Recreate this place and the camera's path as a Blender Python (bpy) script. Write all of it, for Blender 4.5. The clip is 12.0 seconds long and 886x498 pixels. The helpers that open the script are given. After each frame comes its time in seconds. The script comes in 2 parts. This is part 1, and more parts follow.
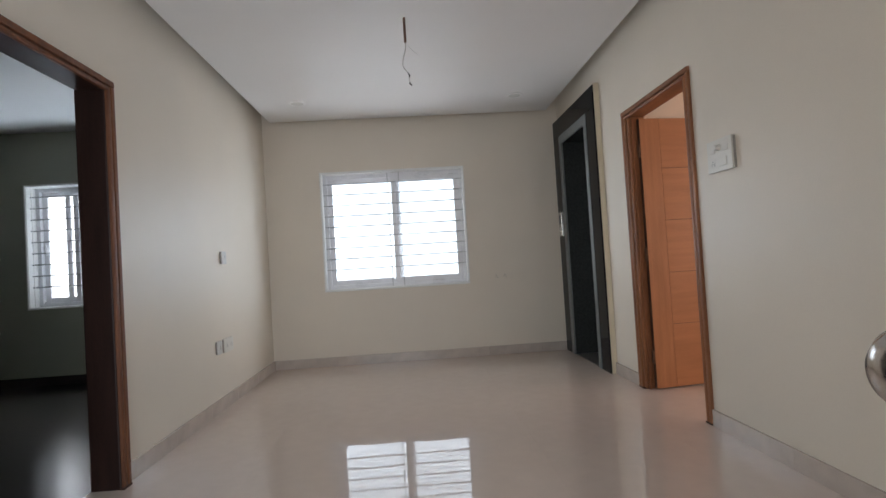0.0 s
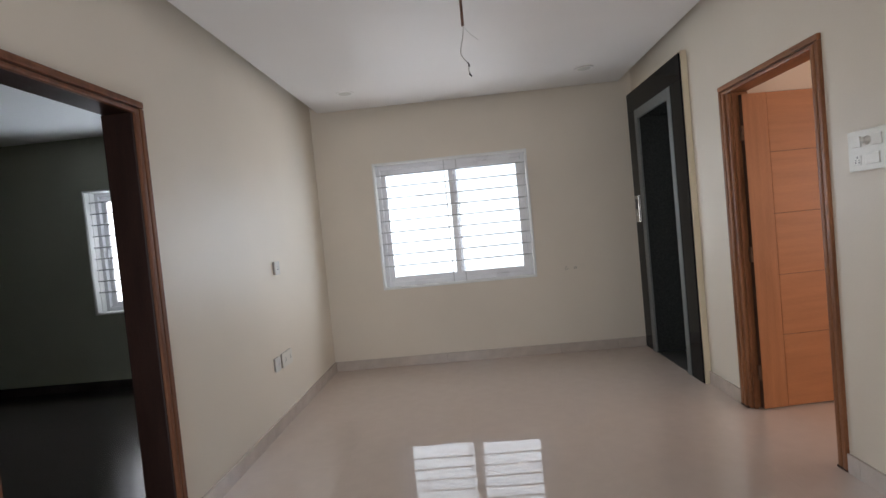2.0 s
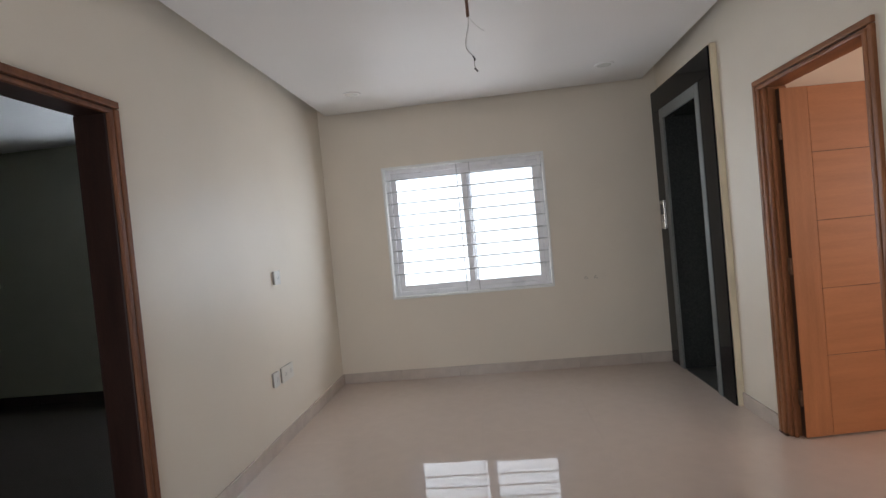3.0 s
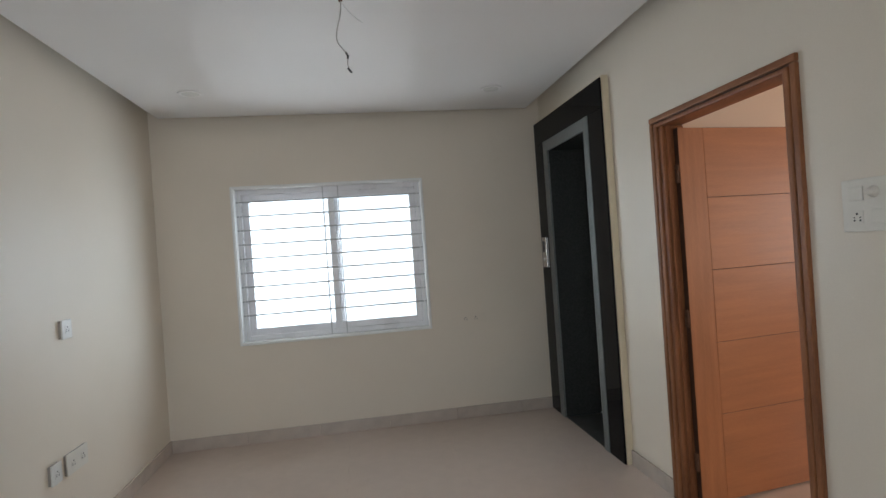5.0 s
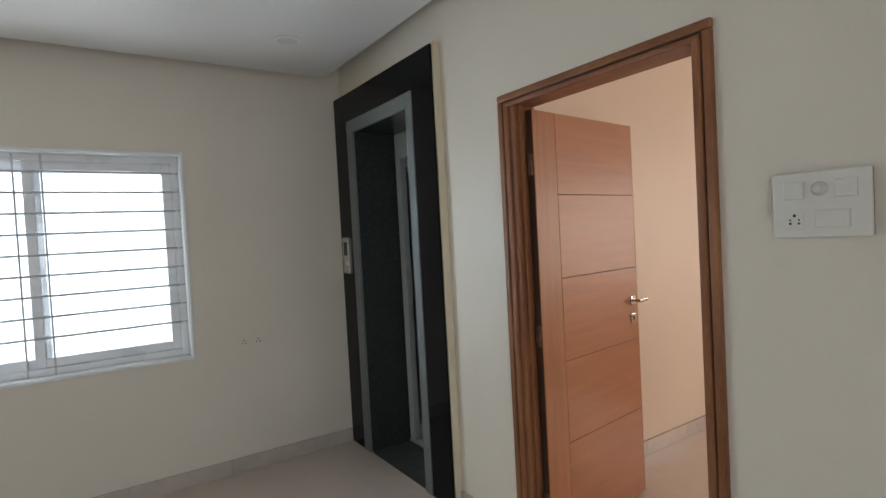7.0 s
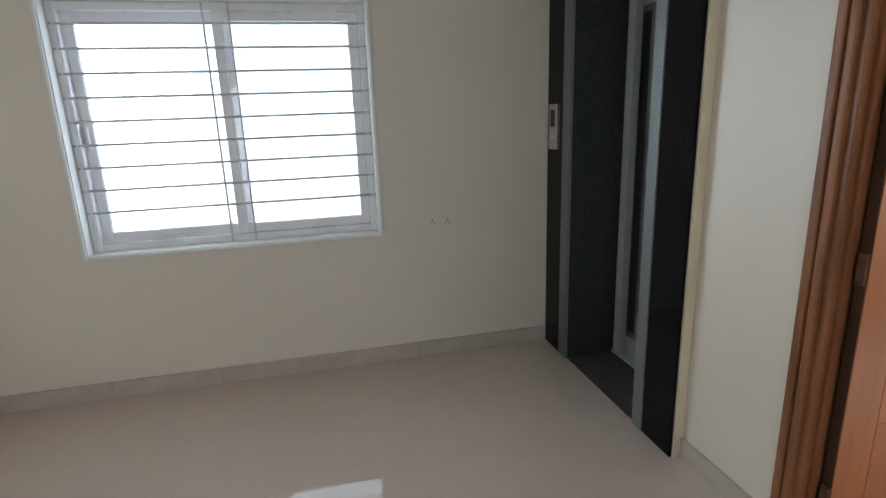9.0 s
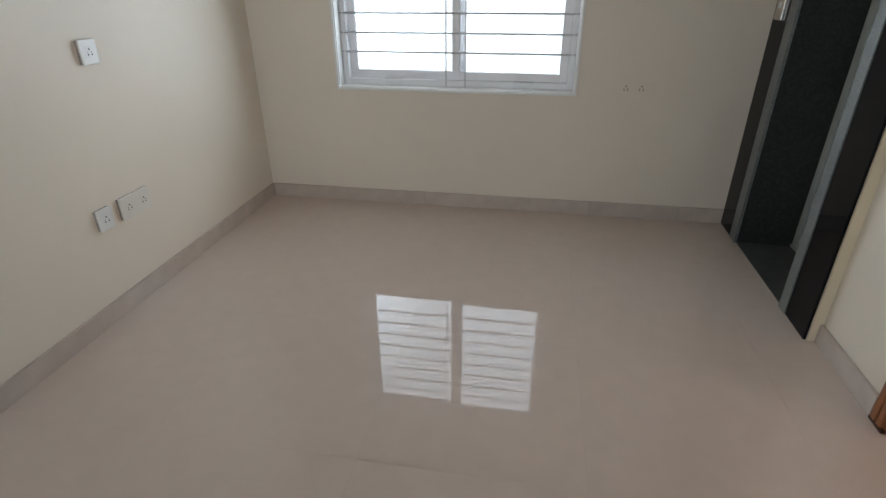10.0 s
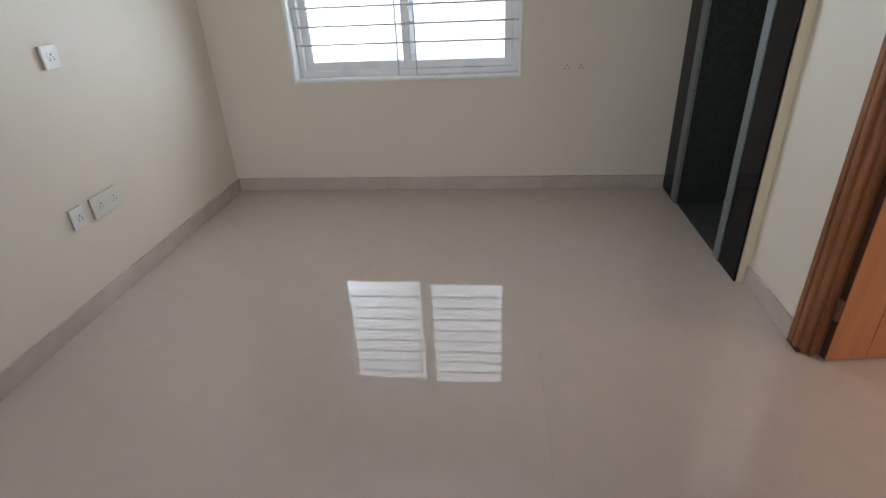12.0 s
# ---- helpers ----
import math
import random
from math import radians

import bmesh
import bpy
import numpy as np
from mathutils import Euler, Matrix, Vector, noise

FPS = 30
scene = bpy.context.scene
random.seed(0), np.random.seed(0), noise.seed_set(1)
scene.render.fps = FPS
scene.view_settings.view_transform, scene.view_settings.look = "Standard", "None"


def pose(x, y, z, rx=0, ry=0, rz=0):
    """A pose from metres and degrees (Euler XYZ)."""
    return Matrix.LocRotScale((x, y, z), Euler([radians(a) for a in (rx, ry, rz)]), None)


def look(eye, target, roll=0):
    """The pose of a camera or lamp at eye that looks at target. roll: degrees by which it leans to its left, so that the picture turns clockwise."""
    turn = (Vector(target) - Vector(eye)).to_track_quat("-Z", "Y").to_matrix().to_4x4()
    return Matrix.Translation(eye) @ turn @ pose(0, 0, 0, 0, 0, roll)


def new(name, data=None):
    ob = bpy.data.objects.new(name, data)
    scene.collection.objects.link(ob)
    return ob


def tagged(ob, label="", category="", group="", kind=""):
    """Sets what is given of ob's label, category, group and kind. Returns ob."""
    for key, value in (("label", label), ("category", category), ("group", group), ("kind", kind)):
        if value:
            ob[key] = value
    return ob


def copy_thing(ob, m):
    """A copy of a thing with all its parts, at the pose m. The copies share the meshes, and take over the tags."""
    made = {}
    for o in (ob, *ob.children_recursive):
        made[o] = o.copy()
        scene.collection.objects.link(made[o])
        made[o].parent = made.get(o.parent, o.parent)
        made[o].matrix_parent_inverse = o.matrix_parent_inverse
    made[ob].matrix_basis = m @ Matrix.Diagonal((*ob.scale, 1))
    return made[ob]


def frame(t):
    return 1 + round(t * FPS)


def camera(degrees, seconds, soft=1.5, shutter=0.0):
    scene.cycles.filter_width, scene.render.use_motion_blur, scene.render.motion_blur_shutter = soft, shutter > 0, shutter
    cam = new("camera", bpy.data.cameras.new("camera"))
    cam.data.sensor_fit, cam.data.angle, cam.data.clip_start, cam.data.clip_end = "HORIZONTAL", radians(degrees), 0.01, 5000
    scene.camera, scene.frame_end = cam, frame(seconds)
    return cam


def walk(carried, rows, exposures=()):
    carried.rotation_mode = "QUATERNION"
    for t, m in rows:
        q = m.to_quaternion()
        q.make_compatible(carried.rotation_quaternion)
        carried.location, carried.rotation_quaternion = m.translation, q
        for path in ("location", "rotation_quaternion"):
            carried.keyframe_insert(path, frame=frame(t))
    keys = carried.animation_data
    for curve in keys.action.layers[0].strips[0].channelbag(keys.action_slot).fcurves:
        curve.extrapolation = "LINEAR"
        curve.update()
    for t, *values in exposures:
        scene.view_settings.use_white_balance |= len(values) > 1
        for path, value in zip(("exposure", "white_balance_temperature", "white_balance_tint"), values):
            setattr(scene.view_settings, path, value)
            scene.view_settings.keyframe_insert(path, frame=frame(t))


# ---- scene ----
cam = camera(79.8, 12.0)
PATH = [
    (0, (0.064, 0.138, 1.083), (0.177, 2.134, 1.134), -3.5),
    (0.5, (0.133, 0.311, 1.166), (0.219, 2.305, 1.032), -3.2),
    (1, (0.164, 0.354, 1.237), (0.091, 2.346, 1.074), -4.4),
    (1.5, (0.096, 0.506, 1.3), (0.007, 2.498, 1.148), -4.2),
    (2, (0.02, 0.551, 1.413), (-0.084, 2.547, 1.341), -5.5),
    (2.5, (0.083, 0.692, 1.403), (-0.106, 2.682, 1.344), -5.5),
    (4.5, (0.136, 1.205, 1.568), (0.017, 3.201, 1.572), -4.3),
    (5, (0.103, 1.47, 1.541), (0.413, 3.445, 1.536), -4.0),
    (5.5, (0.16, 1.78, 1.532), (0.653, 3.718, 1.518), -3.6),
    (6, (0.21, 1.99, 1.527), (0.764, 3.912, 1.491), -4.2),
    (6.5, (0.135, 2.187, 1.548), (1.082, 3.947, 1.48), -4.4),
    (6.7, (0.123, 2.247, 1.564), (1.239, 3.906, 1.519), -3.2),
    (8.5, (0.296, 2.978, 1.522), (1.183, 4.763, 1.351), -1.7),
    (9, (0.343, 3.002, 1.542), (0.772, 4.891, 1.044), -2.1),
    (9.5, (0.396, 2.791, 1.509), (0.265, 4.583, 0.63), -0.8),
    (10, (0.457, 2.519, 1.519), (0.142, 4.273, 0.609), -0.3),
    (10.5, (0.471, 2.304, 1.551), (0.184, 4.209, 1.015), -4.0),
    (11, (0.504, 2.224, 1.552), (0.223, 4.133, 1.024), -3.6),
    (11.5, (0.517, 2.237, 1.538), (0.3, 4.141, 0.966), -2.7),
    (12, (0.522, 2.299, 1.515), (0.322, 4.057, 0.583), -2.8),
]
walk(cam, [(t, look(eye, target, roll)) for t, eye, target, roll in PATH],
     [(0, 0.16, 6550, 17), (2.5, 0.15, 6740, 19), (4.5, 0.0, 6550, 15), (6.5, 0.14, 6460, 12), (8.5, 0.16, 6250, 11), (9.5, 0.08, 6560, 15), (10, 0.17, 6550, 14), (10.7, -0.02, 6600, 13), (11.2, -0.02, 6600, 13), (12, 0.22, 6500, 15)])

# ---- world, lights ----
world = bpy.data.worlds.new("sky")
scene.world = world
world.use_nodes = True
wn, wl = world.node_tree.nodes, world.node_tree.links
sky = wn.new("ShaderNodeTexSky")
sky.sky_type, sky.sun_disc = "NISHITA", False
sky.sun_elevation, sky.sun_rotation = radians(50), radians(200)
wn["Background"].inputs["Strength"].default_value = 0.08
wl.new(sky.outputs[0], wn["Background"].inputs["Color"])
sun = new("sun", bpy.data.lights.new("sun", "SUN"))
sun.data.energy, sun.data.angle, sun.data.color = 0.8, radians(12), (1, 0.96, 0.9)
sun.matrix_world = look((0, -10, 20), (-3, 0, 0))
GLOW_MAIN, GLOW_BED = 1.9, 4.5


def sky_opening(name, eye, target, width, height, watts, colour, spread=180):
    """Daylight that comes in through one opening."""
    data = bpy.data.lights.new(name, "AREA")
    data.spread = radians(spread)
    data.shape, data.size, data.size_y, data.energy, data.color = "RECTANGLE", width, height, watts, colour
    ob = new(name, data)
    ob.matrix_world = look(eye, target)
    return ob


sky_opening("entry_daylight", (-0.41, -0.66, 1.08), (-0.41, 1, 1.08), 1.7, 2.0, 38, (0.80, 0.93, 1.0))
sky_opening("window_ground_light", (-0.126, 6.82, 0.9), (-0.126, 6.12, 1.9), 1.9, 0.8, 8, (0.90, 0.97, 1.0), 80)
sky_opening("window_west_light", (0.45, 6.95, 1.5), (-0.43, 6.48, 1.5), 0.9, 1.3, 11.5, (0.70, 0.88, 1.0), 115)
sky_opening("window_east_light", (-0.7, 6.95, 1.5), (0.18, 6.48, 1.5), 0.9, 1.3, 11.5, (0.70, 0.88, 1.0), 115)
sky_opening("bedroom_daylight", (-3.36, 6.86, 0.9), (-3.36, 6.16, 1.9), 1.9, 0.8, 21, (0.70, 0.88, 1.0), 100)
sky_opening("side_room_daylight", (6.62, 1.9, 1.5), (1, 1.9, 1.5), 1.7, 1.3, 56, (1.0, 0.92, 0.82))


# ---- materials ----
def material(name, rgb, rough=0.5, metal=0.0, vary=0.08, scale=3.0, bump=0.02, fine=120.0, stretch=None, dark=None, coat=0.0, piece=0.0, spec=0.5, wave=0.0):
    """Colour varied at two scales, with roughness and relief to match."""
    m = bpy.data.materials.new(name)
    m.use_nodes = True
    n, l = m.node_tree.nodes, m.node_tree.links
    p = n["Principled BSDF"]
    co = n.new("ShaderNodeTexCoord")
    mp = n.new("ShaderNodeMapping")
    mp.inputs["Scale"].default_value = stretch or (1, 1, 1)
    l.new(co.outputs["Object"], mp.inputs["Vector"])
    big = n.new("ShaderNodeTexNoise")
    big.inputs["Scale"].default_value, big.inputs["Detail"].default_value = scale, 5
    small = n.new("ShaderNodeTexNoise")
    small.inputs["Scale"].default_value, small.inputs["Detail"].default_value = fine, 3
    l.new(mp.outputs[0], big.inputs["Vector"])
    l.new(mp.outputs[0], small.inputs["Vector"])
    mix = n.new("ShaderNodeMix")
    mix.data_type = "RGBA"
    low = dark or tuple(c * (1 - 2 * vary) for c in rgb)
    mix.inputs["A"].default_value, mix.inputs["B"].default_value = (*low, 1), (*[min(1, c * (1 + vary)) for c in rgb], 1)
    add = n.new("ShaderNodeMath")
    add.operation = "MULTIPLY_ADD"
    add.inputs[1].default_value = 0.35
    l.new(small.outputs["Fac"], add.inputs[0])
    half = n.new("ShaderNodeMath")
    half.operation = "MULTIPLY"
    half.inputs[1].default_value = 0.65
    l.new(big.outputs["Fac"], half.inputs[0])
    l.new(half.outputs[0], add.inputs[2])
    ramp = n.new("ShaderNodeMapRange")
    ramp.inputs["From Min"].default_value, ramp.inputs["From Max"].default_value = 0.3, 0.68
    l.new(add.outputs[0], ramp.inputs["Value"])
    l.new(ramp.outputs[0], mix.inputs["Factor"])
    colour = mix.outputs["Result"]
    if piece:
        info = n.new("ShaderNodeObjectInfo")
        tone = n.new("ShaderNodeMapRange")
        tone.inputs["To Min"].default_value, tone.inputs["To Max"].default_value = 1 - piece, 1 + piece
        l.new(info.outputs["Random"], tone.inputs["Value"])
        hsv = n.new("ShaderNodeHueSaturation")
        l.new(tone.outputs[0], hsv.inputs["Value"])
        l.new(colour, hsv.inputs["Color"])
        colour = hsv.outputs[0]
    l.new(colour, p.inputs["Base Color"])
    rr = n.new("ShaderNodeMapRange")
    rr.inputs["To Min"].default_value, rr.inputs["To Max"].default_value = rough * 0.85, min(1, rough * 1.15)
    l.new(big.outputs["Fac"], rr.inputs["Value"])
    l.new(rr.outputs[0], p.inputs["Roughness"])
    p.inputs["Metallic"].default_value = metal
    p.inputs["Specular IOR Level"].default_value = spec
    p.inputs["Coat Weight"].default_value, p.inputs["Coat Roughness"].default_value = coat, 0.12
    if bump:
        b = n.new("ShaderNodeBump")
        b.inputs["Strength"].default_value, b.inputs["Distance"].default_value = 1.0, bump * 0.02
        l.new(small.outputs["Fac"], b.inputs["Height"])
        last = b
        if wave:
            b2 = n.new("ShaderNodeBump")
            b2.inputs["Strength"].default_value, b2.inputs["Distance"].default_value = 1.0, wave
            wv = n.new("ShaderNodeTexNoise")
            wv.inputs["Scale"].default_value, wv.inputs["Detail"].default_value = 5.0, 1
            geo = n.new("ShaderNodeNewGeometry")
            l.new(geo.outputs["Position"], wv.inputs["Vector"])
            l.new(wv.outputs["Fac"], b2.inputs["Height"])
            l.new(b.outputs[0], b2.inputs["Normal"])
            last = b2
        l.new(last.outputs[0], p.inputs["Normal"])
    return m


CREAM = material("cream_wall_paint", (0.80, 0.725, 0.62), 0.42, vary=0.03, scale=1.2, bump=0.03, fine=220, spec=0.35)
CREAM_EDGE = material("cream_edge_paint", (0.80, 0.70, 0.52), 0.5, vary=0.05, scale=4, bump=0.03, fine=220, spec=0.3)
# The bedroom's dim light is mixed into this olive grey base colour.
DIMMED_PAINT = material("shade_dimmed_wall_paint", (0.40, 0.41, 0.33), 0.5, vary=0.05, scale=1.5, bump=0.03, fine=220)
PEACH = material("peach_wall_paint", (0.83, 0.69, 0.57), 0.5, vary=0.03, scale=1.5, bump=0.03, fine=220)
WHITE = material("white_ceiling_paint", (0.80, 0.79, 0.78), 0.5, vary=0.02, scale=1.0, bump=0.02, fine=180, spec=0.3)
TRIM_WHITE = material("white_reveal_paint", (0.82, 0.82, 0.80), 0.4, vary=0.03, scale=5, bump=0.02)
UPVC = material("white_window_plastic", (0.86, 0.86, 0.88), 0.28, vary=0.02, scale=6, bump=0.004)
BAR = material("grey_grille_paint", (0.60, 0.60, 0.61), 0.4, metal=0.0, vary=0.1, scale=20, bump=0.01)
TILE = material("polished_beige_tile", (0.665, 0.553, 0.48), 0.008, vary=0.025, scale=9, bump=0.00006, fine=320, piece=0.004, spec=0.95, wave=0.00016)
GROUT = material("beige_grout", (0.40, 0.33, 0.285), 0.8, vary=0.1, scale=30, bump=0.02)
SKIRT = material("grey_beige_skirting_tile", (0.56, 0.48, 0.42), 0.22, vary=0.07, scale=8, bump=0.003, fine=260, piece=0.04)
DARK_FLOOR = material("dark_brown_floor", (0.05, 0.042, 0.04), 0.2, vary=0.25, scale=3, bump=0.012, fine=60, stretch=(1, 4, 1))
FRAME_WOOD = material("polished_teak_frame", (0.32, 0.135, 0.06), 0.42, vary=0.2, scale=3.0, bump=0.012, fine=45, stretch=(7, 7, 0.8), dark=(0.16, 0.058, 0.025), spec=0.3)
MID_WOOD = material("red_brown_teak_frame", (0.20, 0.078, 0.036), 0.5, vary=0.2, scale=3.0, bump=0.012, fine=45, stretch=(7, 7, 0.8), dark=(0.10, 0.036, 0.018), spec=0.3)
# Near-black copy of the frame wood: shade on the inner jambs, put into colour.
SHADED_WOOD = material("shaded_frame_wood", (0.034, 0.015, 0.011), 0.45, vary=0.2, scale=3.0, bump=0.012, fine=45, stretch=(7, 7, 0.8), dark=(0.018, 0.008, 0.006), spec=0.3)
FRAME_WOOD_H = material("polished_teak_head", (0.32, 0.135, 0.06), 0.42, vary=0.2, scale=3.0, bump=0.012, fine=45, stretch=(7, 0.8, 7), dark=(0.16, 0.058, 0.025), spec=0.3)
LEAF_V = material("teak_veneer_upright", (0.43, 0.172, 0.068), 0.42, vary=0.1, scale=2.5, bump=0.004, fine=60, stretch=(9, 9, 0.7), dark=(0.32, 0.12, 0.045), coat=0.04)
LEAF_H = material("teak_veneer_level", (0.44, 0.175, 0.069), 0.42, vary=0.1, scale=2.5, bump=0.004, fine=60, stretch=(0.7, 9, 9), dark=(0.37, 0.142, 0.055), coat=0.04, piece=0.05)
GROOVE = material("dark_stained_groove", (0.07, 0.028, 0.014), 0.6, vary=0.2, scale=9, bump=0.01)
GRANITE = material("black_polished_granite", (0.006, 0.006, 0.007), 0.025, vary=0.3, scale=60, bump=0.0008, fine=400, dark=(0.003, 0.003, 0.0035), spec=0.12)
STEEL = material("speckled_grey_stone_trim", (0.19, 0.205, 0.203), 0.4, metal=0.1, vary=0.2, scale=90, bump=0.006, fine=420, dark=(0.09, 0.10, 0.10))
# Grey lift reveal; the shade inside the recess is put into its dark base.
REVEAL = material("shade_darkened_reveal_stone", (0.038, 0.040, 0.038), 0.25, vary=0.2, scale=70, bump=0.004, fine=380, dark=(0.022, 0.024, 0.023), spec=0.3)
SILL = material("dusty_dark_sill_stone", (0.085, 0.088, 0.084), 0.3, vary=0.25, scale=12, bump=0.004, fine=300)
DOOR_STEEL = material("grey_lift_door_paint", (0.52, 0.57, 0.57), 0.35, metal=0.0, vary=0.06, scale=10, bump=0.004)
BLACK = material("black_plastic", (0.012, 0.012, 0.012), 0.3, vary=0.1, bump=0.002)
CHROME = material("brushed_nickel", (0.62, 0.58, 0.54), 0.18, metal=1.0, vary=0.06, scale=20, bump=0.001)
PLASTIC = material("white_switch_plastic", (0.80, 0.80, 0.77), 0.25, vary=0.02, scale=10, bump=0.002)
IVORY = material("ivory_plate_plastic", (0.76, 0.73, 0.66), 0.3, vary=0.03, scale=10, bump=0.002)
PLASTIC_SIDE = material("grey_switch_box", (0.34, 0.31, 0.28), 0.5, vary=0.1, scale=20, bump=0.01)
RUST = material("rusty_brown_pipe", (0.17, 0.085, 0.05), 0.6, metal=0.2, vary=0.3, scale=30, bump=0.03)
WIRE = material("grey_wire_sleeve", (0.50, 0.47, 0.44), 0.5, vary=0.1, scale=30, bump=0.002)
GLASS = bpy.data.materials.new("clear_glass")
GLASS.use_nodes = True
gp = GLASS.node_tree.nodes["Principled BSDF"]
gp.inputs["Transmission Weight"].default_value, gp.inputs["Roughness"].default_value, gp.inputs["IOR"].default_value = 1.0, 0.0, 1.45


def glow(name, rgb, strength):
    m = bpy.data.materials.new(name)
    m.use_nodes = True
    p = m.node_tree.nodes["Principled BSDF"]
    p.inputs["Base Color"].default_value = (*rgb, 1)
    p.inputs["Emission Color"].default_value, p.inputs["Emission Strength"].default_value = (*rgb, 1), strength
    return m


SKY_MAIN, SKY_BED = glow("bright_overcast_sky", (0.78, 0.91, 1.0), GLOW_MAIN), glow("overcast_sky", (0.88, 0.95, 1.0), GLOW_BED)


# ---- mesh helpers ----
def box(bm, x0, x1, y0, y1, z0, z1, bevel=0.0):
    made = bmesh.ops.create_cube(bm, size=1, matrix=Matrix.LocRotScale(((x0 + x1) / 2, (y0 + y1) / 2, (z0 + z1) / 2), None, (abs(x1 - x0), abs(y1 - y0), abs(z1 - z0))))
    if bevel:
        edges = {e for v in made["verts"] for e in v.link_edges}
        bmesh.ops.bevel(bm, geom=list(edges), offset=bevel, segments=2, profile=0.6, affect="EDGES")
    return bm


def boxes(*rows, bevel=0.0):
    bm = bmesh.new()
    for r in rows:
        box(bm, *r, bevel=bevel)
    return bm


def lathe(profile, steps=32):
    """A turned shape about z from (radius, height) pairs."""
    bm = bmesh.new()
    rings = []
    for r, z in profile:
        rings.append([bm.verts.new((r * math.cos(2 * math.pi * i / steps), r * math.sin(2 * math.pi * i / steps), z)) for i in range(steps)])
    for a, b in zip(rings, rings[1:]):
        for i in range(steps):
            bm.faces.new((a[i], a[(i + 1) % steps], b[(i + 1) % steps], b[i]))
    bm.faces.new(rings[0][::-1])
    bm.faces.new(rings[-1])
    bmesh.ops.recalc_face_normals(bm, faces=bm.faces)
    return bm


def tube(points, radius, steps=10):
    """A round bar or wire along points."""
    bm = bmesh.new()
    pts = [Vector(p) for p in points]
    rings = []
    for i, p in enumerate(pts):
        d = (pts[min(i + 1, len(pts) - 1)] - pts[max(i - 1, 0)]).normalized()
        side = d.orthogonal().normalized() if abs(d.x) < 0.9 else Vector((0, 1, 0))
        side = (side - d * side.dot(d)).normalized()
        up = d.cross(side)
        rings.append([bm.verts.new(p + radius * (math.cos(2 * math.pi * k / steps) * side + math.sin(2 * math.pi * k / steps) * up)) for k in range(steps)])
    for a, b in zip(rings, rings[1:]):
        ang = min(range(steps), key=lambda s: (b[s].co - a[0].co).length)
        for k in range(steps):
            bm.faces.new((a[k], a[(k + 1) % steps], b[(k + 1 + ang) % steps], b[(k + ang) % steps]))
    bm.faces.new(rings[0][::-1])
    bm.faces.new(rings[-1])
    bmesh.ops.recalc_face_normals(bm, faces=bm.faces)
    return bm


def mesh_of(name, bm, mat, smooth=False):
    me = bpy.data.meshes.new(name)
    bm.to_mesh(me)
    bm.free()
    me.materials.append(mat)
    if smooth:
        for f in me.polygons:
            f.use_smooth = True
    return me


def part(name, bm, mat, parent=None, label="", m=None, smooth=False):
    ob = new(name, mesh_of(name, bm, mat, smooth))
    ob.parent = parent
    if m is not None:
        ob.matrix_basis = m
    return tagged(ob, label)


def structure(name, bm, mat, label):
    return tagged(part(name, bm, mat), label, name.split("_")[0], kind="structure")


# ---- plan ----
XL, XR, YF, YB = -1.55, 1.82, 6.165, -0.42
TL, TR, TF = 0.13, 0.13, 0.23
CEIL, SLAB = 2.74, 2.95
WX0, WX1, WZ0, WZ1 = -0.93, 0.678, 0.842, 2.163
BX0, BX1, BZ0, BZ1 = -4.165, -2.55, 0.848, 2.2
LD0, LD1, LDZ = 2.10, 3.043, 2.115
RD0, RD1, RDZ = 3.325, 4.256, 2.14
LF0, LF1, LFZ = 5.095, 5.848, 2.315

# ---- walls ----
structure("wall_north", boxes((XL - TL, WX0, YF, YF + TF, -0.02, 3), (WX1, XR + TR, YF, YF + TF, -0.02, 3), (WX0, WX1, YF, YF + TF, -0.02, WZ0), (WX0, WX1, YF, YF + TF, WZ1, 3)), CREAM, "cream painted wall around a barred sliding window")
structure("wall_west", boxes((XL - TL, XL, YB, LD0, -0.02, 3), (XL - TL, XL, LD1, YF, -0.02, 3), (XL - TL, XL, LD0, LD1, LDZ + 0.03, 3)), CREAM, "cream painted wall with a teak-framed doorway")
structure("wall_east", boxes((XR, XR + TR, YB, RD0, -0.02, 3), (XR, XR + TR, RD1, LF0 - 0.05, -0.02, 3), (XR, XR + TR, LF1 + 0.05, YF, -0.02, 3), (XR, XR + TR, RD0, RD1, RDZ + 0.03, 3), (XR, XR + TR, LF0 - 0.05, LF1 + 0.05, LFZ + 0.05, 3)), CREAM, "cream painted wall with doorway and lift entrance")
structure("wall_south", boxes((XL - TL, -1.3, YB - 0.13, YB, -0.02, 3), (0.512, XR + TR, YB - 0.13, YB, -0.02, 3), (-1.3, 0.512, YB - 0.13, YB, 2.12, 3)), CREAM, "cream painted wall with the entry doorway")
structure("trim_lift", boxes((1.774, XR, 4.795, LF0 - 0.03, 0, 2.62), (1.774, XR, LF1 + 0.03, YF, 0, 2.62), (1.774, XR, LF0 - 0.03, LF1 + 0.03, LFZ + 0.03, 2.62), bevel=0.003), CREAM_EDGE, "cream plaster projection behind black granite cladding")
# side room to the east
structure("wall_side_room_north", boxes((XR + TR, 3.97, 4.56, 4.69, -0.02, 3), (3.84, 3.97, 4.69, 6.6, -0.02, 3), (3.97, 6.53, 6.47, 6.6, -0.02, 3)), PEACH, "peach painted wall with a corner")
structure("wall_side_room_east", boxes((6.4, 6.53, 0.8, 1.0, -0.02, 3), (6.4, 6.53, 2.8, 6.6, -0.02, 3), (6.4, 6.53, 1.0, 2.8, -0.02, 0.8), (6.4, 6.53, 1.0, 2.8, 2.2, 3)), PEACH, "warm cream painted wall with a window opening")
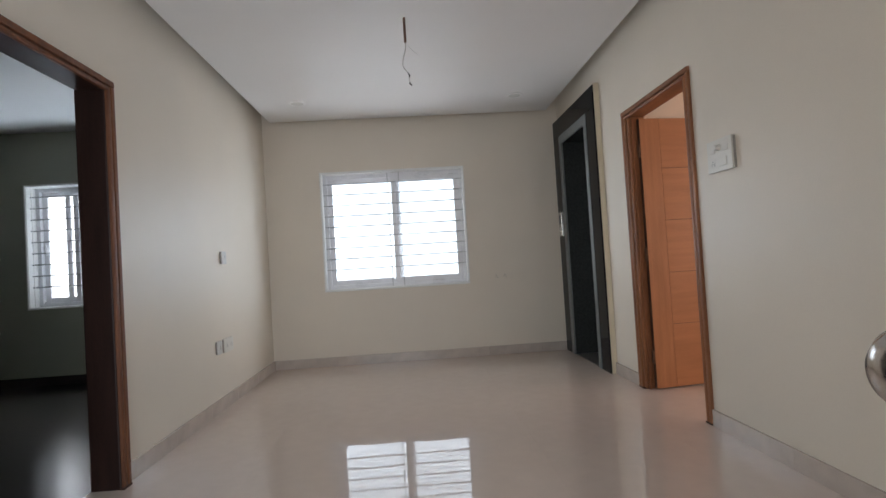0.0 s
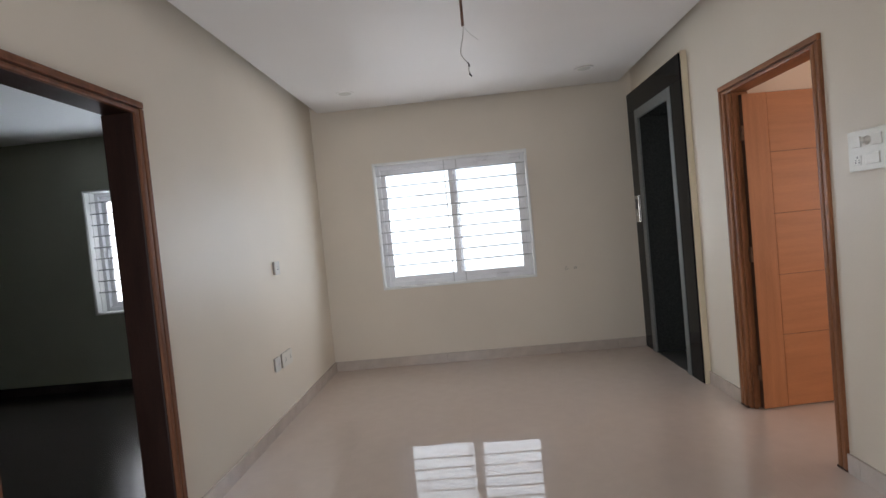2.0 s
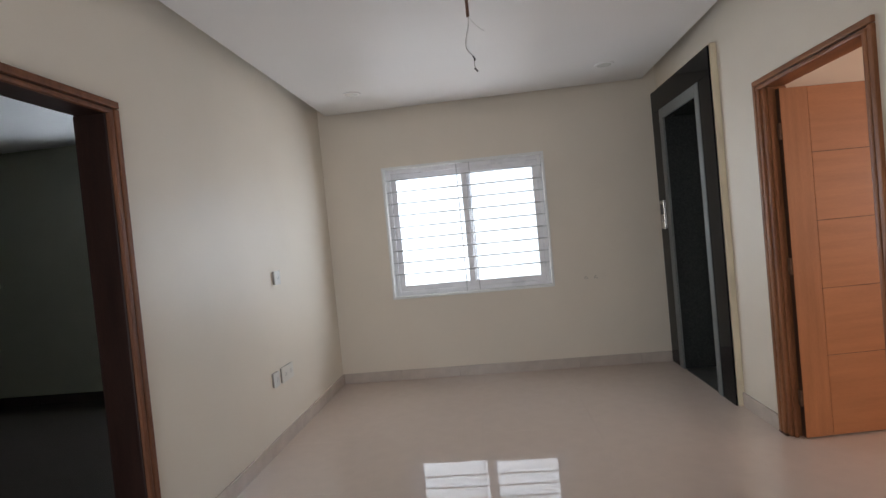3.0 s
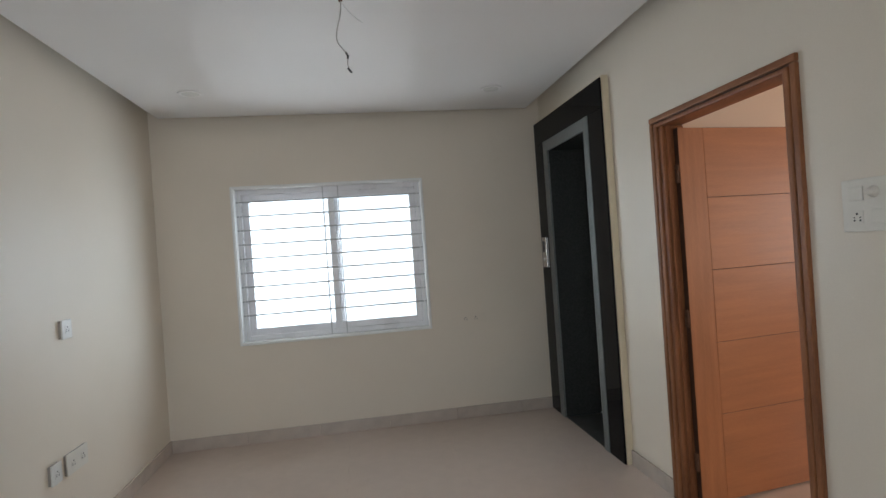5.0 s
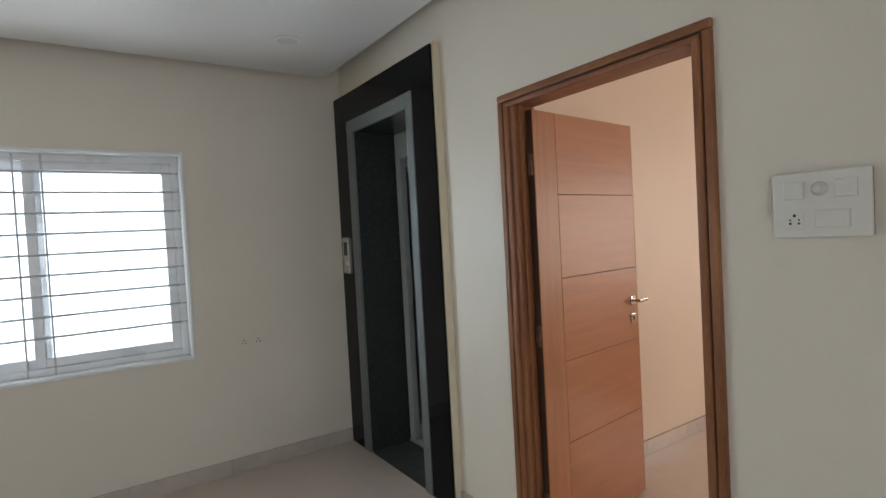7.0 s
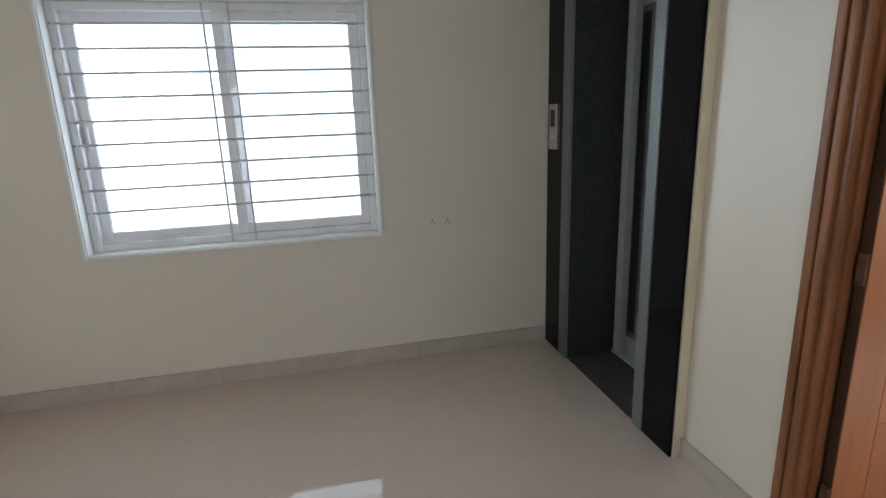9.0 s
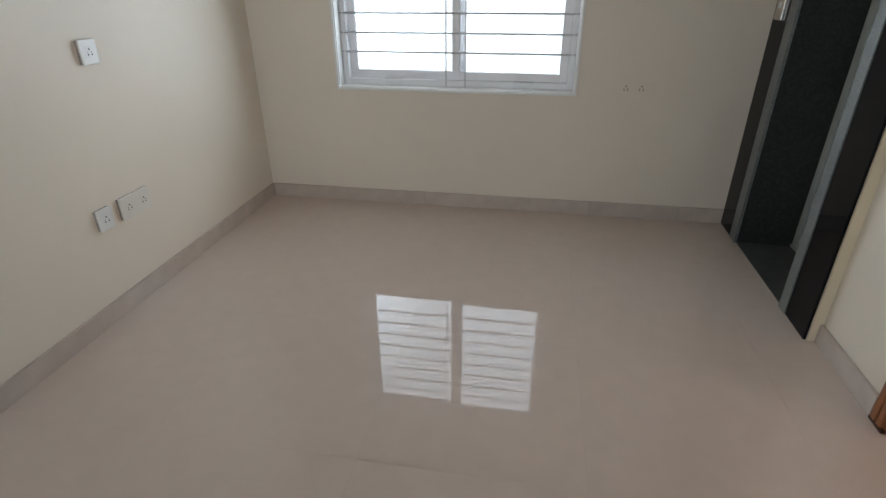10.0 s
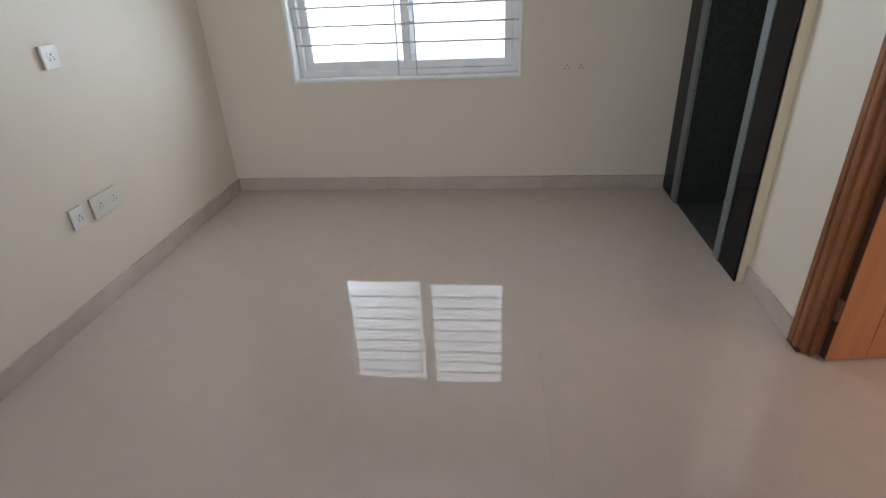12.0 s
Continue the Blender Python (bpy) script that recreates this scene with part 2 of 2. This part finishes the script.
structure("wall_side_room_south", boxes((XR + TR, 6.53, 0.67, 0.8, -0.02, 3)), PEACH, "peach painted plain wall")
structure("wall_side_room_west", boxes((XR + TR, XR + TR + 0.004, 0.8, RD0 - 0.02, 0, 2.8), (XR + TR, XR + TR + 0.004, RD1 + 0.02, 4.56, 0, 2.8), (XR + TR, XR + TR + 0.004, RD0 - 0.02, RD1 + 0.02, RDZ + 0.03, 2.8)), PEACH, "peach paint on the back of the wall")
structure("ceiling_side_room", boxes((XR + TR, 6.53, 0.67, 6.6, 2.8, 2.95)), WHITE, "white painted ceiling of the side room")
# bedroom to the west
structure("wall_bedroom_north", boxes((-6.6, BX0, YF + 0.04, YF + TF + 0.08, -0.02, 3), (BX1, XL - TL - 0.001, YF + 0.04, YF + TF + 0.08, -0.02, 3), (BX0, BX1, YF + 0.04, YF + TF + 0.08, -0.02, BZ0), (BX0, BX1, YF + 0.04, YF + TF + 0.08, BZ1, 3)), DIMMED_PAINT, "wall around a barred window, coloured olive grey for the dim light")
structure("wall_bedroom_west", boxes((-6.73, -6.6, 0, YF + TF, -0.02, 3)), DIMMED_PAINT, "plain wall coloured olive grey for the dim light")
structure("wall_bedroom_south", boxes((-6.6, XL - TL, -0.13, 0, -0.02, 3)), DIMMED_PAINT, "plain wall coloured olive grey for the dim light")
structure("ceiling_bedroom", boxes((-6.6, XL - TL, 0, YF + 0.04, 2.79, 2.95)), WHITE, "white painted bedroom ceiling")
structure("floor_bedroom", boxes((-6.6, XL - TL - 0.006, 0, YF + 0.04, -0.1, -0.001)), DARK_FLOOR, "dark brown polished bedroom floor")
structure("baseboard_bedroom", boxes((-6.6, XL - TL, YF + 0.02, YF + 0.039, 0, 0.1), bevel=0.003), DARK_FLOOR, "dark brown skirting of the bedroom")
# ceilings of the hall
structure("ceiling_slab", boxes((XL, XR, YB, YF, 2.91, 3.04)), WHITE, "white concrete slab over the hall")
structure("ceiling", boxes((-1.435, 1.66, 0.0, 6.045, CEIL, CEIL + 0.05), (-1.3, 1.5, 0.15, 5.9, CEIL + 0.05, 2.91), bevel=0.004), WHITE, "white dropped ceiling panel with a gap along the walls")
structure("ground", boxes((-60, 60, -60, 60, -0.4, -0.2)), GROUT, "pale open ground outside the building")

# ---- outdoors ----
tagged(part("backdrop_sky", boxes((-2.2, 2.0, 8.3, 8.32, -0.15, 4.6)), SKY_MAIN), "blank white overcast sky beyond the window", "sky", kind="structure")
tagged(part("backdrop_sky_bedroom", boxes((-6.4, -2.3, 8.3, 8.32, -0.15, 4.6)), SKY_BED), "blank white overcast sky beyond the bedroom window", "sky", kind="structure")


# ---- windows ----
def ring(x0, x1, y0, y1, z0, z1, w, bevel=0.002):
    return boxes((x0, x0 + w, y0, y1, z0, z1), (x1 - w, x1, y0, y1, z0, z1), (x0 + w, x1 - w, y0, y1, z0, z0 + w), (x0 + w, x1 - w, y0, y1, z1 - w, z1), bevel=bevel)


def window(name, x0, x1, z0, z1, y, label, deep=0.0, mid=0.0, slid=()):
    """A sliding window in a white reveal, behind a steel grille; slid gives the left edges of sashes pushed along the track."""
    win = tagged(new(name), label, "window", kind="structure")
    part("bead", ring(x0 - 0.014, x1 + 0.014, y - 0.012, y, z0 - 0.014, z1 + 0.014, 0.016, 0.003), TRIM_WHITE, win, "thin raised white border")
    part("reveal", ring(x0, x1, y, y + 0.2 + deep, z0, z1, 0.008, 0), TRIM_WHITE, win)
    g = y + deep
    fr = part("window_frame", ring(x0 + 0.008, x1 - 0.008, g + 0.09, g + 0.19, z0 + 0.008, z1 - 0.008, 0.042, 0.004), UPVC, win)
    part("track", boxes((x0 + 0.05, x1 - 0.05, g + 0.112, g + 0.118, z0 + 0.05, z0 + 0.064), (x0 + 0.05, x1 - 0.05, g + 0.15, g + 0.156, z0 + 0.05, z0 + 0.064)), UPVC, fr)
    half = (x1 - x0) / 2
    rows = [(x0 + 0.05, mid + 0.044, 0.137), (mid - 0.04, x1 - 0.05, 0.1)]
    if slid:
        rows = [rows[0]] + [(a, a + half, 0.1 - 0.036 * k) for k, a in enumerate(slid)]
    for k, (a, b, d) in enumerate(rows):
        sash = part("sash", ring(a, b, g + d, g + d + 0.032, z0 + 0.052, z1 - 0.05, 0.052, 0.004), UPVC, win)
        pane = part("pane", boxes((a + 0.05, b - 0.05, g + d + 0.013, g + d + 0.018, z0 + 0.1, z1 - 0.098)), GLASS, sash)
        pane.visible_shadow = False
        part("gasket", ring(a + 0.05, b - 0.05, g + d + 0.008, g + d + 0.012, z0 + 0.102, z1 - 0.1, 0.004, 0), BAR, sash, "thin dark rubber seal")
        if k == 0:
            part("latch", boxes((a + 0.018, a + 0.034, g + d - 0.022, g + d, (z0 + z1) / 2 - 0.09, (z0 + z1) / 2 + 0.03), bevel=0.004), UPVC, sash)
    gy = y + 0.06 if deep else y + 0.094
    for k in range(1, 10):
        z = z0 + 0.106 + k * 0.1225 * (z1 - z0) / 1.321
        part("grille_bar", tube([(x0 + 0.008, gy, z), (x1 - 0.008, gy, z)], 0.007, 8), BAR, win, smooth=True)
    for x in (mid - 0.078, mid + 0.054):
        part("grille_upright", boxes((x - 0.005, x + 0.005, gy - 0.008, gy + 0.002, z0 + 0.008, z1 - 0.008)), BAR, win)
    for x in (x0 + 0.03, x1 - 0.03):
        part("grille_upright", boxes((x - 0.003, x + 0.003, gy - 0.012, gy - 0.006, z0 + 0.008, z1 - 0.008)), TRIM_WHITE, win, "white painted end bar")
    return win


window("window_1", WX0, WX1, WZ0, WZ1, YF, "white sliding window behind thin horizontal steel bars", mid=-0.108)
window("window_2", BX0, BX1, BZ0, BZ1, YF + 0.04, "white barred window of the dim bedroom with sashes slid aside", 0.06, (BX0 + BX1) / 2, (BX0 + 0.32, BX0 + 0.43))


# ---- doors ----
def door_frame(name, y0, y1, top, face, back, sign, label, linings=(0.045, 0.045), stops=True, inner=None, wood=None):
    """A moulded teak frame in a wall that faces along x: outer strip, dark groove, rounded ridge, lining. face is the room side, sign points into the room."""
    d = tagged(new(name), label, "door", kind="structure")
    up, level = wood or FRAME_WOOD, wood or FRAME_WOOD_H

    def at(a, b):
        return sorted((face + sign * a, face + sign * b))

    for y, s, lining in ((y0, 1, linings[0]), (y1, -1, linings[1])):
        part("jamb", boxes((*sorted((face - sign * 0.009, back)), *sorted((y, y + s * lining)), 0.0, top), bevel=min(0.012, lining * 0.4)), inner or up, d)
        part("ridge_moulding", boxes((*at(-0.02, 0.005), *sorted((y - s * 0.018, y + s * min(0.014, lining * 0.8))), 0.0, top + 0.016), bevel=0.009), up, d)
        part("groove", boxes((*at(-0.03, -0.009), *sorted((y - s * 0.03, y - s * 0.014)), 0.0, top + 0.028)), GROOVE, d, "dark groove")
        part("architrave", boxes((*at(-0.03, 0.006), *sorted((y - s * 0.056, y - s * 0.0255)), 0.0, top + 0.024), bevel=0.006), up, d)
        part("stained_foot", boxes((*at(-0.02, 0.0075), *sorted((y - s * 0.0575, y + s * (min(lining, 0.03) + 0.0015))), 0.0, 0.012), bevel=0.003), GROOVE, d, "blackened damp foot of the frame")
        if stops:
            part("stop", boxes((*at(-0.055, -0.03), *sorted((y + s * (lining - 0.015), y + s * (lining + 0.013))), 0.0, top - 0.002), bevel=0.003), up, d)
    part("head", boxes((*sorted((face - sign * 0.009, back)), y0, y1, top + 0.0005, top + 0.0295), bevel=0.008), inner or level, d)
    part("head_ridge", boxes((*at(-0.02, 0.0055), y0 - 0.018, y1 + 0.018, top - 0.004, top + 0.018), bevel=0.008), level, d)
    part("head_groove", boxes((*at(-0.029, -0.0085), y0 - 0.03, y1 + 0.03, top + 0.0145, top + 0.03)), GROOVE, d, "dark groove")
    part("head_architrave", boxes((*at(-0.0295, 0.007), y0 - 0.0565, y1 + 0.0565, top + 0.0255, top + 0.058), bevel=0.006), level, d)
    return d


def lever(parent, u, z):
    """A square rose with a bent lever, and a keyhole plate under it, on the face at v = 0 (towards -v)."""
    hd = part("lever_handle", boxes((u - 0.024, u + 0.024, -0.010, 0, z - 0.024, z + 0.024), (u - 0.008, u + 0.008, -0.05, -0.008, z - 0.008, z + 0.008), (u - 0.012, u + 0.075, -0.058, -0.044, z - 0.009, z + 0.009), bevel=0.0025), CHROME, parent, "brushed metal lever on a square rose")
    kp = part("key_plate", boxes((u - 0.024, u + 0.024, -0.008, 0, z - 0.125, z - 0.075), bevel=0.0025), CHROME, parent, "square metal keyhole plate")
    part("keyhole", boxes((u - 0.004, u + 0.004, -0.0095, -0.0075, z - 0.112, z - 0.09)), BLACK, kp)
    return hd


def leaf(parent, m, width, height, cuts, handle=True):
    """A veneered door leaf: local x from the hinge, y into the thickness, z up."""
    core = part("leaf", boxes((0, width, 0.003, 0.036, 0.008, height), bevel=0.002), GROOVE, parent, "teak veneered door leaf", m)
    part("stile", boxes((0.0005, 0.166, -0.001, 0.0031, 0.009, height - 0.001), bevel=0.001), LEAF_V, core)
    zs = [0.009, *cuts, height - 0.001]
    for a, b in zip(zs, zs[1:]):
        part("panel", boxes((0.1685, width - 0.0005, -0.001, 0.0031, a + 0.0018, b - 0.0018), bevel=0.001), LEAF_H, core)
    part("edge_strip", boxes((width, width + 0.004, -0.001, 0.037, 0.009, height - 0.001)), LEAF_V, core)
    if handle:
        lever(core, width - 0.055, 1.125)
    for z in (0.25, 1.05, 1.86):
        part("hinge", boxes((-0.012, 0.002, 0.004, 0.03, z - 0.05, z + 0.05), bevel=0.002), RUST, core)
    return core


d1 = door_frame("door_1", RD0, RD1, RDZ, 1.808, XR + TR + 0.004, -1, "teak door standing open to the warm side room", (0.016, 0.045))
leaf(d1, pose(1.885, 4.165, 0, 0, 0, 6.6), 0.862, 2.115, (0.495, 0.90, 1.31, 1.72))
door_frame("door_2", LD0, LD1, LDZ, -1.515, XL - TL, 1, "red-brown teak door frame to the dim bedroom, inner faces darkened as shade", (0.02, 0.02), False, SHADED_WOOD, MID_WOOD)
d3 = tagged(new("door_3"), "teak entry door with a round knob standing open", "door", kind="structure")
l3 = leaf(d3, pose(0.493, YB + 0.0, 0, 0, 0, 90), 0.945, 2.09, (0.5, 0.9, 1.3, 1.7), False)
part("knob", lathe([(0.026, 0), (0.028, 0.004), (0.024, 0.009), (0.011, 0.012), (0.0105, 0.03), (0.016, 0.036), (0.026, 0.044), (0.0295, 0.055), (0.0285, 0.066), (0.021, 0.075), (0.009, 0.079)], 40), CHROME, l3, "polished round metal door knob", pose(0.90, 0.036, 0.99, -90, 0, 0) @ Matrix.Diagonal((1.02, 1.02, 1.02, 1)), True)

# ---- lift entrance ----
lift = tagged(new("lift_entrance"), "lift doorway framed in black granite with speckled grey trim", "lift", kind="structure")
GX = 1.7615
for rows in (((GX, 1.7735, 4.806, 5.02, 0, 2.405),), ((GX, 1.7735, 5.945, YF - 0.004, 0, 2.405),), ((GX, 1.7735, 4.806, YF - 0.004, 2.4065, 2.607),)):
    part("granite_slab", boxes(*rows, bevel=0.0015), GRANITE, lift)
for rows in (((GX - 0.006, 1.7735, 5.0215, LF0, 0, 2.405),), ((GX - 0.006, 1.7735, LF1, 5.9435, 0, 2.405),), ((GX - 0.006, 1.7735, LF0, LF1, LFZ, 2.405),)):
    part("trim_strip", boxes(*rows, bevel=0.0025), STEEL, lift, "speckled grey trim")
for rows in (((1.774, 2.20, LF0 - 0.0295, LF0, 0, LFZ),), ((1.774, 2.20, LF1, LF1 + 0.0295, 0, LFZ),), ((1.774, 2.20, LF0 - 0.0295, LF1 + 0.0295, LFZ, LFZ + 0.0295),)):
    part("reveal_lining", boxes(*rows), REVEAL, lift)
part("sill", boxes((1.772, 2.2, LF0, LF1, -0.05, 0.004), bevel=0.001), SILL, lift, "dusty dark stone sill")
part("door_sill_track", boxes((2.085, 2.2, LF0 + 0.001, LF1 - 0.001, 0.0045, 0.018), bevel=0.002), DOOR_STEEL, lift)
part("door_surround", boxes((2.095, 2.14, LF0 + 0.001, LF0 + 0.07, 0.018, LFZ - 0.001), (2.095, 2.14, LF1 - 0.07, LF1 - 0.001, 0.018, LFZ - 0.001), (2.095, 2.14, LF0 + 0.07, LF1 - 0.07, 2.13, LFZ - 0.001), bevel=0.002), DOOR_STEEL, lift)
ld = part("landing_door", boxes((2.155, 2.185, LF0 + 0.04, LF1 - 0.04, 0.02, 2.16), bevel=0.002), DOOR_STEEL, lift, "grey steel lift door")
part("vision_frame", boxes((2.151, 2.156, 5.668, 5.806, 0.13, 2.07), bevel=0.002), STEEL, ld)
part("vision_panel", boxes((2.1485, 2.152, 5.712, 5.782, 0.17, 2.03), bevel=0.001), BLACK, ld, "tall narrow dark glass strip")
part("pull_handle", boxes((2.12, 2.15, 5.5, 5.52, 0.85, 1.15), bevel=0.004), CHROME, ld)
call = tagged(new("lift_call_panel"), "small steel lift call panel on black granite", "call panel")
call.matrix_basis = pose(GX, 6.065, 1.435)
part("plate", boxes((-0.012, 0, -0.05, 0.055, -0.135, 0.135), bevel=0.003), CHROME, call)
part("display", boxes((-0.0145, -0.011, -0.025, 0.03, 0.0, 0.1), bevel=0.001), BLACK, call, "dark floor display")
part("button", lathe([(0.016, 0), (0.017, 0.003), (0.014, 0.006)], 20), PLASTIC, call, "white round button", pose(-0.011, 0.002, -0.06, 0, -90, 0), True)


# ---- switches and sockets ----
def plate(name, label, category, m, w, h, thick, socket_at=(), rockers=(), knobs=(), cover=None):
    """A plate on a wall: local x to the right, y up, z out of the wall."""
    ob = tagged(new(name), label, category)
    ob.matrix_basis = m
    part("back_box", boxes((-w / 2 + 0.003, w / 2 - 0.003, -h / 2 + 0.003, h / 2 - 0.003, 0, thick * 0.7), bevel=0.001), PLASTIC_SIDE, ob, "grey back box")
    part("cover", boxes((-w / 2, w / 2, -h / 2, h / 2, thick * 0.6, thick), bevel=min(0.003, thick * 0.15)), cover or PLASTIC, ob)
    for u, v in socket_at:
        s = part("socket", boxes((u - 0.022, u + 0.022, v - 0.022, v + 0.022, thick - 0.002, thick + 0.0015), bevel=0.001), cover or PLASTIC, ob)
        for a, b, r in ((0, 0.011, 0.0042), (-0.011, -0.001, 0.0026), (0.011, -0.001, 0.0026), (-0.011, -0.011, 0.0036), (0.011, -0.011, 0.0036)):
            part("pin_hole", lathe([(r, 0), (r, 0.0012)], 14), BLACK, s, m=pose(u + a, v + b, thick + 0.001))
    for u, v, a in rockers:
        part("rocker", boxes((u - a, u + a, v - 0.024, v + 0.024, thick - 0.004, thick + 0.004), bevel=0.0025), cover or PLASTIC, ob)
    for u, v in knobs:
        part("regulator_knob", lathe([(0.02, 0), (0.02, 0.004), (0.013, 0.006), (0.012, 0.02), (0.010, 0.022)], 24), cover or PLASTIC, ob, m=pose(u, v, thick - 0.001), smooth=True)
    return ob


def on_wall(side, x, y, z):
    right, out = {"east": ((0, -1, 0), (-1, 0, 0)), "west": ((0, 1, 0), (1, 0, 0)), "north": ((1, 0, 0), (0, -1, 0))}[side]
    m = Matrix((right, (0, 0, 1), out)).transposed().to_4x4()
    return Matrix.Translation((x, y, z)) @ m


plate("switch_board", "white switch board with socket, regulator and rockers", "switch board", on_wall("east", XR, 2.982, 1.586), 0.235, 0.18, 0.026, [(-0.062, -0.04)], [(-0.062, 0.04, 0.026), (0.062, 0.04, 0.026), (0.03, -0.04, 0.04)], [(0.0, 0.042)], cover=IVORY)
plate("wall_socket", "small white square socket high on the cream wall", "socket", on_wall("west", XL, 4.70, 1.236), 0.095, 0.105, 0.024, [(0.0, 0.0)])
plate("wall_socket", "white two-hole socket low on the cream wall", "socket", on_wall("west", XL, 4.512, 0.508), 0.09, 0.105, 0.024, [(0.0, 0.0)])
plate("double_socket", "white double socket low on the cream wall", "socket", on_wall("west", XL, 4.725, 0.505), 0.215, 0.115, 0.02, [(-0.05, 0.0), (0.055, 0.0)], cover=IVORY)
plate("flush_socket", "flush twin socket plate under the window level", "socket", on_wall("north", 1.075, YF, 0.888), 0.24, 0.085, 0.005, [(-0.075, 0.0), (0.02, 0.0)], cover=CREAM)

# ---- ceiling fittings ----
down = tagged(new("downlight"), "round white unlit downlight set in the ceiling", "downlight", "ceiling downlights")
down.matrix_basis = pose(-0.99, 5.40, CEIL)
part("ring", lathe([(0.062, 0.0), (0.06, -0.007), (0.08, -0.007), (0.083, -0.003), (0.083, 0.0)], 40), WHITE, down, smooth=False)
part("diffuser", lathe([(0.06, 0.0), (0.06, -0.0055)], 40), PLASTIC, down)
copy_thing(down, pose(1.185, 5.437, CEIL))
pend = tagged(new("fan_rod"), "rusty ceiling fan rod with loose hanging wires", "fan rod")
pend.matrix_basis = pose(0.095, 3.66, CEIL)
part("rod", tube([(0, 0, 0.03), (0.0, 0, -0.168)], 0.0085, 16), RUST, pend, smooth=True)


def smooth_line(points, n=8):
    """A line through points, rounded by Catmull-Rom."""
    p = [Vector(a) for a in points]
    p = [2 * p[0] - p[1], *p, 2 * p[-1] - p[-2]]
    out = []
    for a, b, c, d in zip(p, p[1:], p[2:], p[3:]):
        for i in range(n):
            t = i / n
            out.append(0.5 * (2 * b + (c - a) * t + (2 * a - 5 * b + 4 * c - d) * t * t + (3 * b - a - 3 * c + d) * t ** 3))
    return out + [p[-2]]


part("wire", tube(smooth_line([(0.002, 0, -0.165), (-0.004, 0.004, -0.22), (-0.022, 0, -0.29), (-0.022, -0.004, -0.335), (0.004, 0, -0.372), (0.016, 0, -0.39), (0.012, 0.004, -0.42), (0.02, 0, -0.45)]), 0.0026, 8), WIRE, pend, "thin grey wire", smooth=True)
part("wire_tip", tube([(0.012, 0.001, -0.441), (0.02, 0.0, -0.452), (0.027, 0, -0.46)], 0.0042, 8), BLACK, pend, "taped black wire end", smooth=True)
part("tape_joint", tube([(0.008, 0, -0.377), (0.016, 0, -0.392), (0.014, 0.002, -0.402)], 0.0045, 8), BLACK, pend, "black tape", smooth=True)
part("wire", tube(smooth_line([(0.002, 0, -0.165), (0.02, 0.0, -0.195), (0.05, 0.004, -0.228), (0.082, 0, -0.255)]), 0.0018, 8), PLASTIC, pend, "thin white wire", smooth=True)


# ---- skirting and floor tiles ----
def skirting(name, start, end, out, label, h=0.1, length=0.6):
    """Skirting tiles along a wall from start to end; out is the way into the room."""
    run = tagged(new(name), label, "skirting", kind="structure")
    a, b, o = Vector((*start, 0)), Vector((*end, 0)), Vector((*out, 0))
    d = (b - a).normalized()
    total = (b - a).length
    turn = Matrix((d, o, (0, 0, 1))).transposed().to_4x4()
    made, s = {}, 0.0
    while s < total - 0.01:
        w = round(min(length, total - s), 3)
        if w not in made:
            made[w] = mesh_of("tile", boxes((0.0006, w - 0.0006, 0.0, 0.016, 0.0, h), bevel=0.0025), SKIRT)
        t = new("tile", made[w])
        t.parent = run
        t.matrix_basis = Matrix.Translation(a + d * s) @ turn
        s += w
    return run


SK = "grey-beige tile skirting along the cream wall"
skirting("baseboard_north", (XL + 0.017, YF), (1.76, YF), (0, -1), SK)
skirting("baseboard_west", (XL, 3.102), (XL, YF), (1, 0), SK)
skirting("baseboard_west_near", (XL, YB), (XL, 2.04), (1, 0), SK)
skirting("baseboard_east", (XR, 4.316), (XR, 4.794), (-1, 0), SK)
skirting("baseboard_east_near", (XR, YB), (XR, 3.266), (-1, 0), SK)
skirting("baseboard_side_room", (1.97, 4.56), (3.986, 4.56), (0, -1), "beige tile skirting of the side room")
skirting("baseboard_side_room_return", (3.97, 4.56), (3.97, 6.47), (1, 0), "beige tile skirting of the side room")
skirting("baseboard_side_room_east", (6.4, 0.8), (6.4, 6.47), (-1, 0), "beige tile skirting of the side room")

floor = structure("floor", boxes((XL - TL - 0.005, 6.5, YB - 0.6, 6.5, -0.1, -0.0035)), GROUT, "polished beige floor tiles with tight joints")
tile_mesh = mesh_of("tile", boxes((-0.39985, 0.39985, -0.39985, 0.39985, -0.012, 0)), TILE)
rng = random.Random(4)
for i in range(11):
    for j in range(9):
        x, y = XL - TL - 0.005 + 0.4 + 0.8 * i, YB - 0.6 + 0.4 + 0.8 * j
        if y > 5.0 and 2.4 < x < 3.6 or x > 2.4 and y < 0.4:
            continue
        t = new("tile", tile_mesh)
        t.parent = floor
        t.matrix_basis = pose(x, y, 0, rng.uniform(-0.018, 0.018), rng.uniform(-0.018, 0.018), 0)
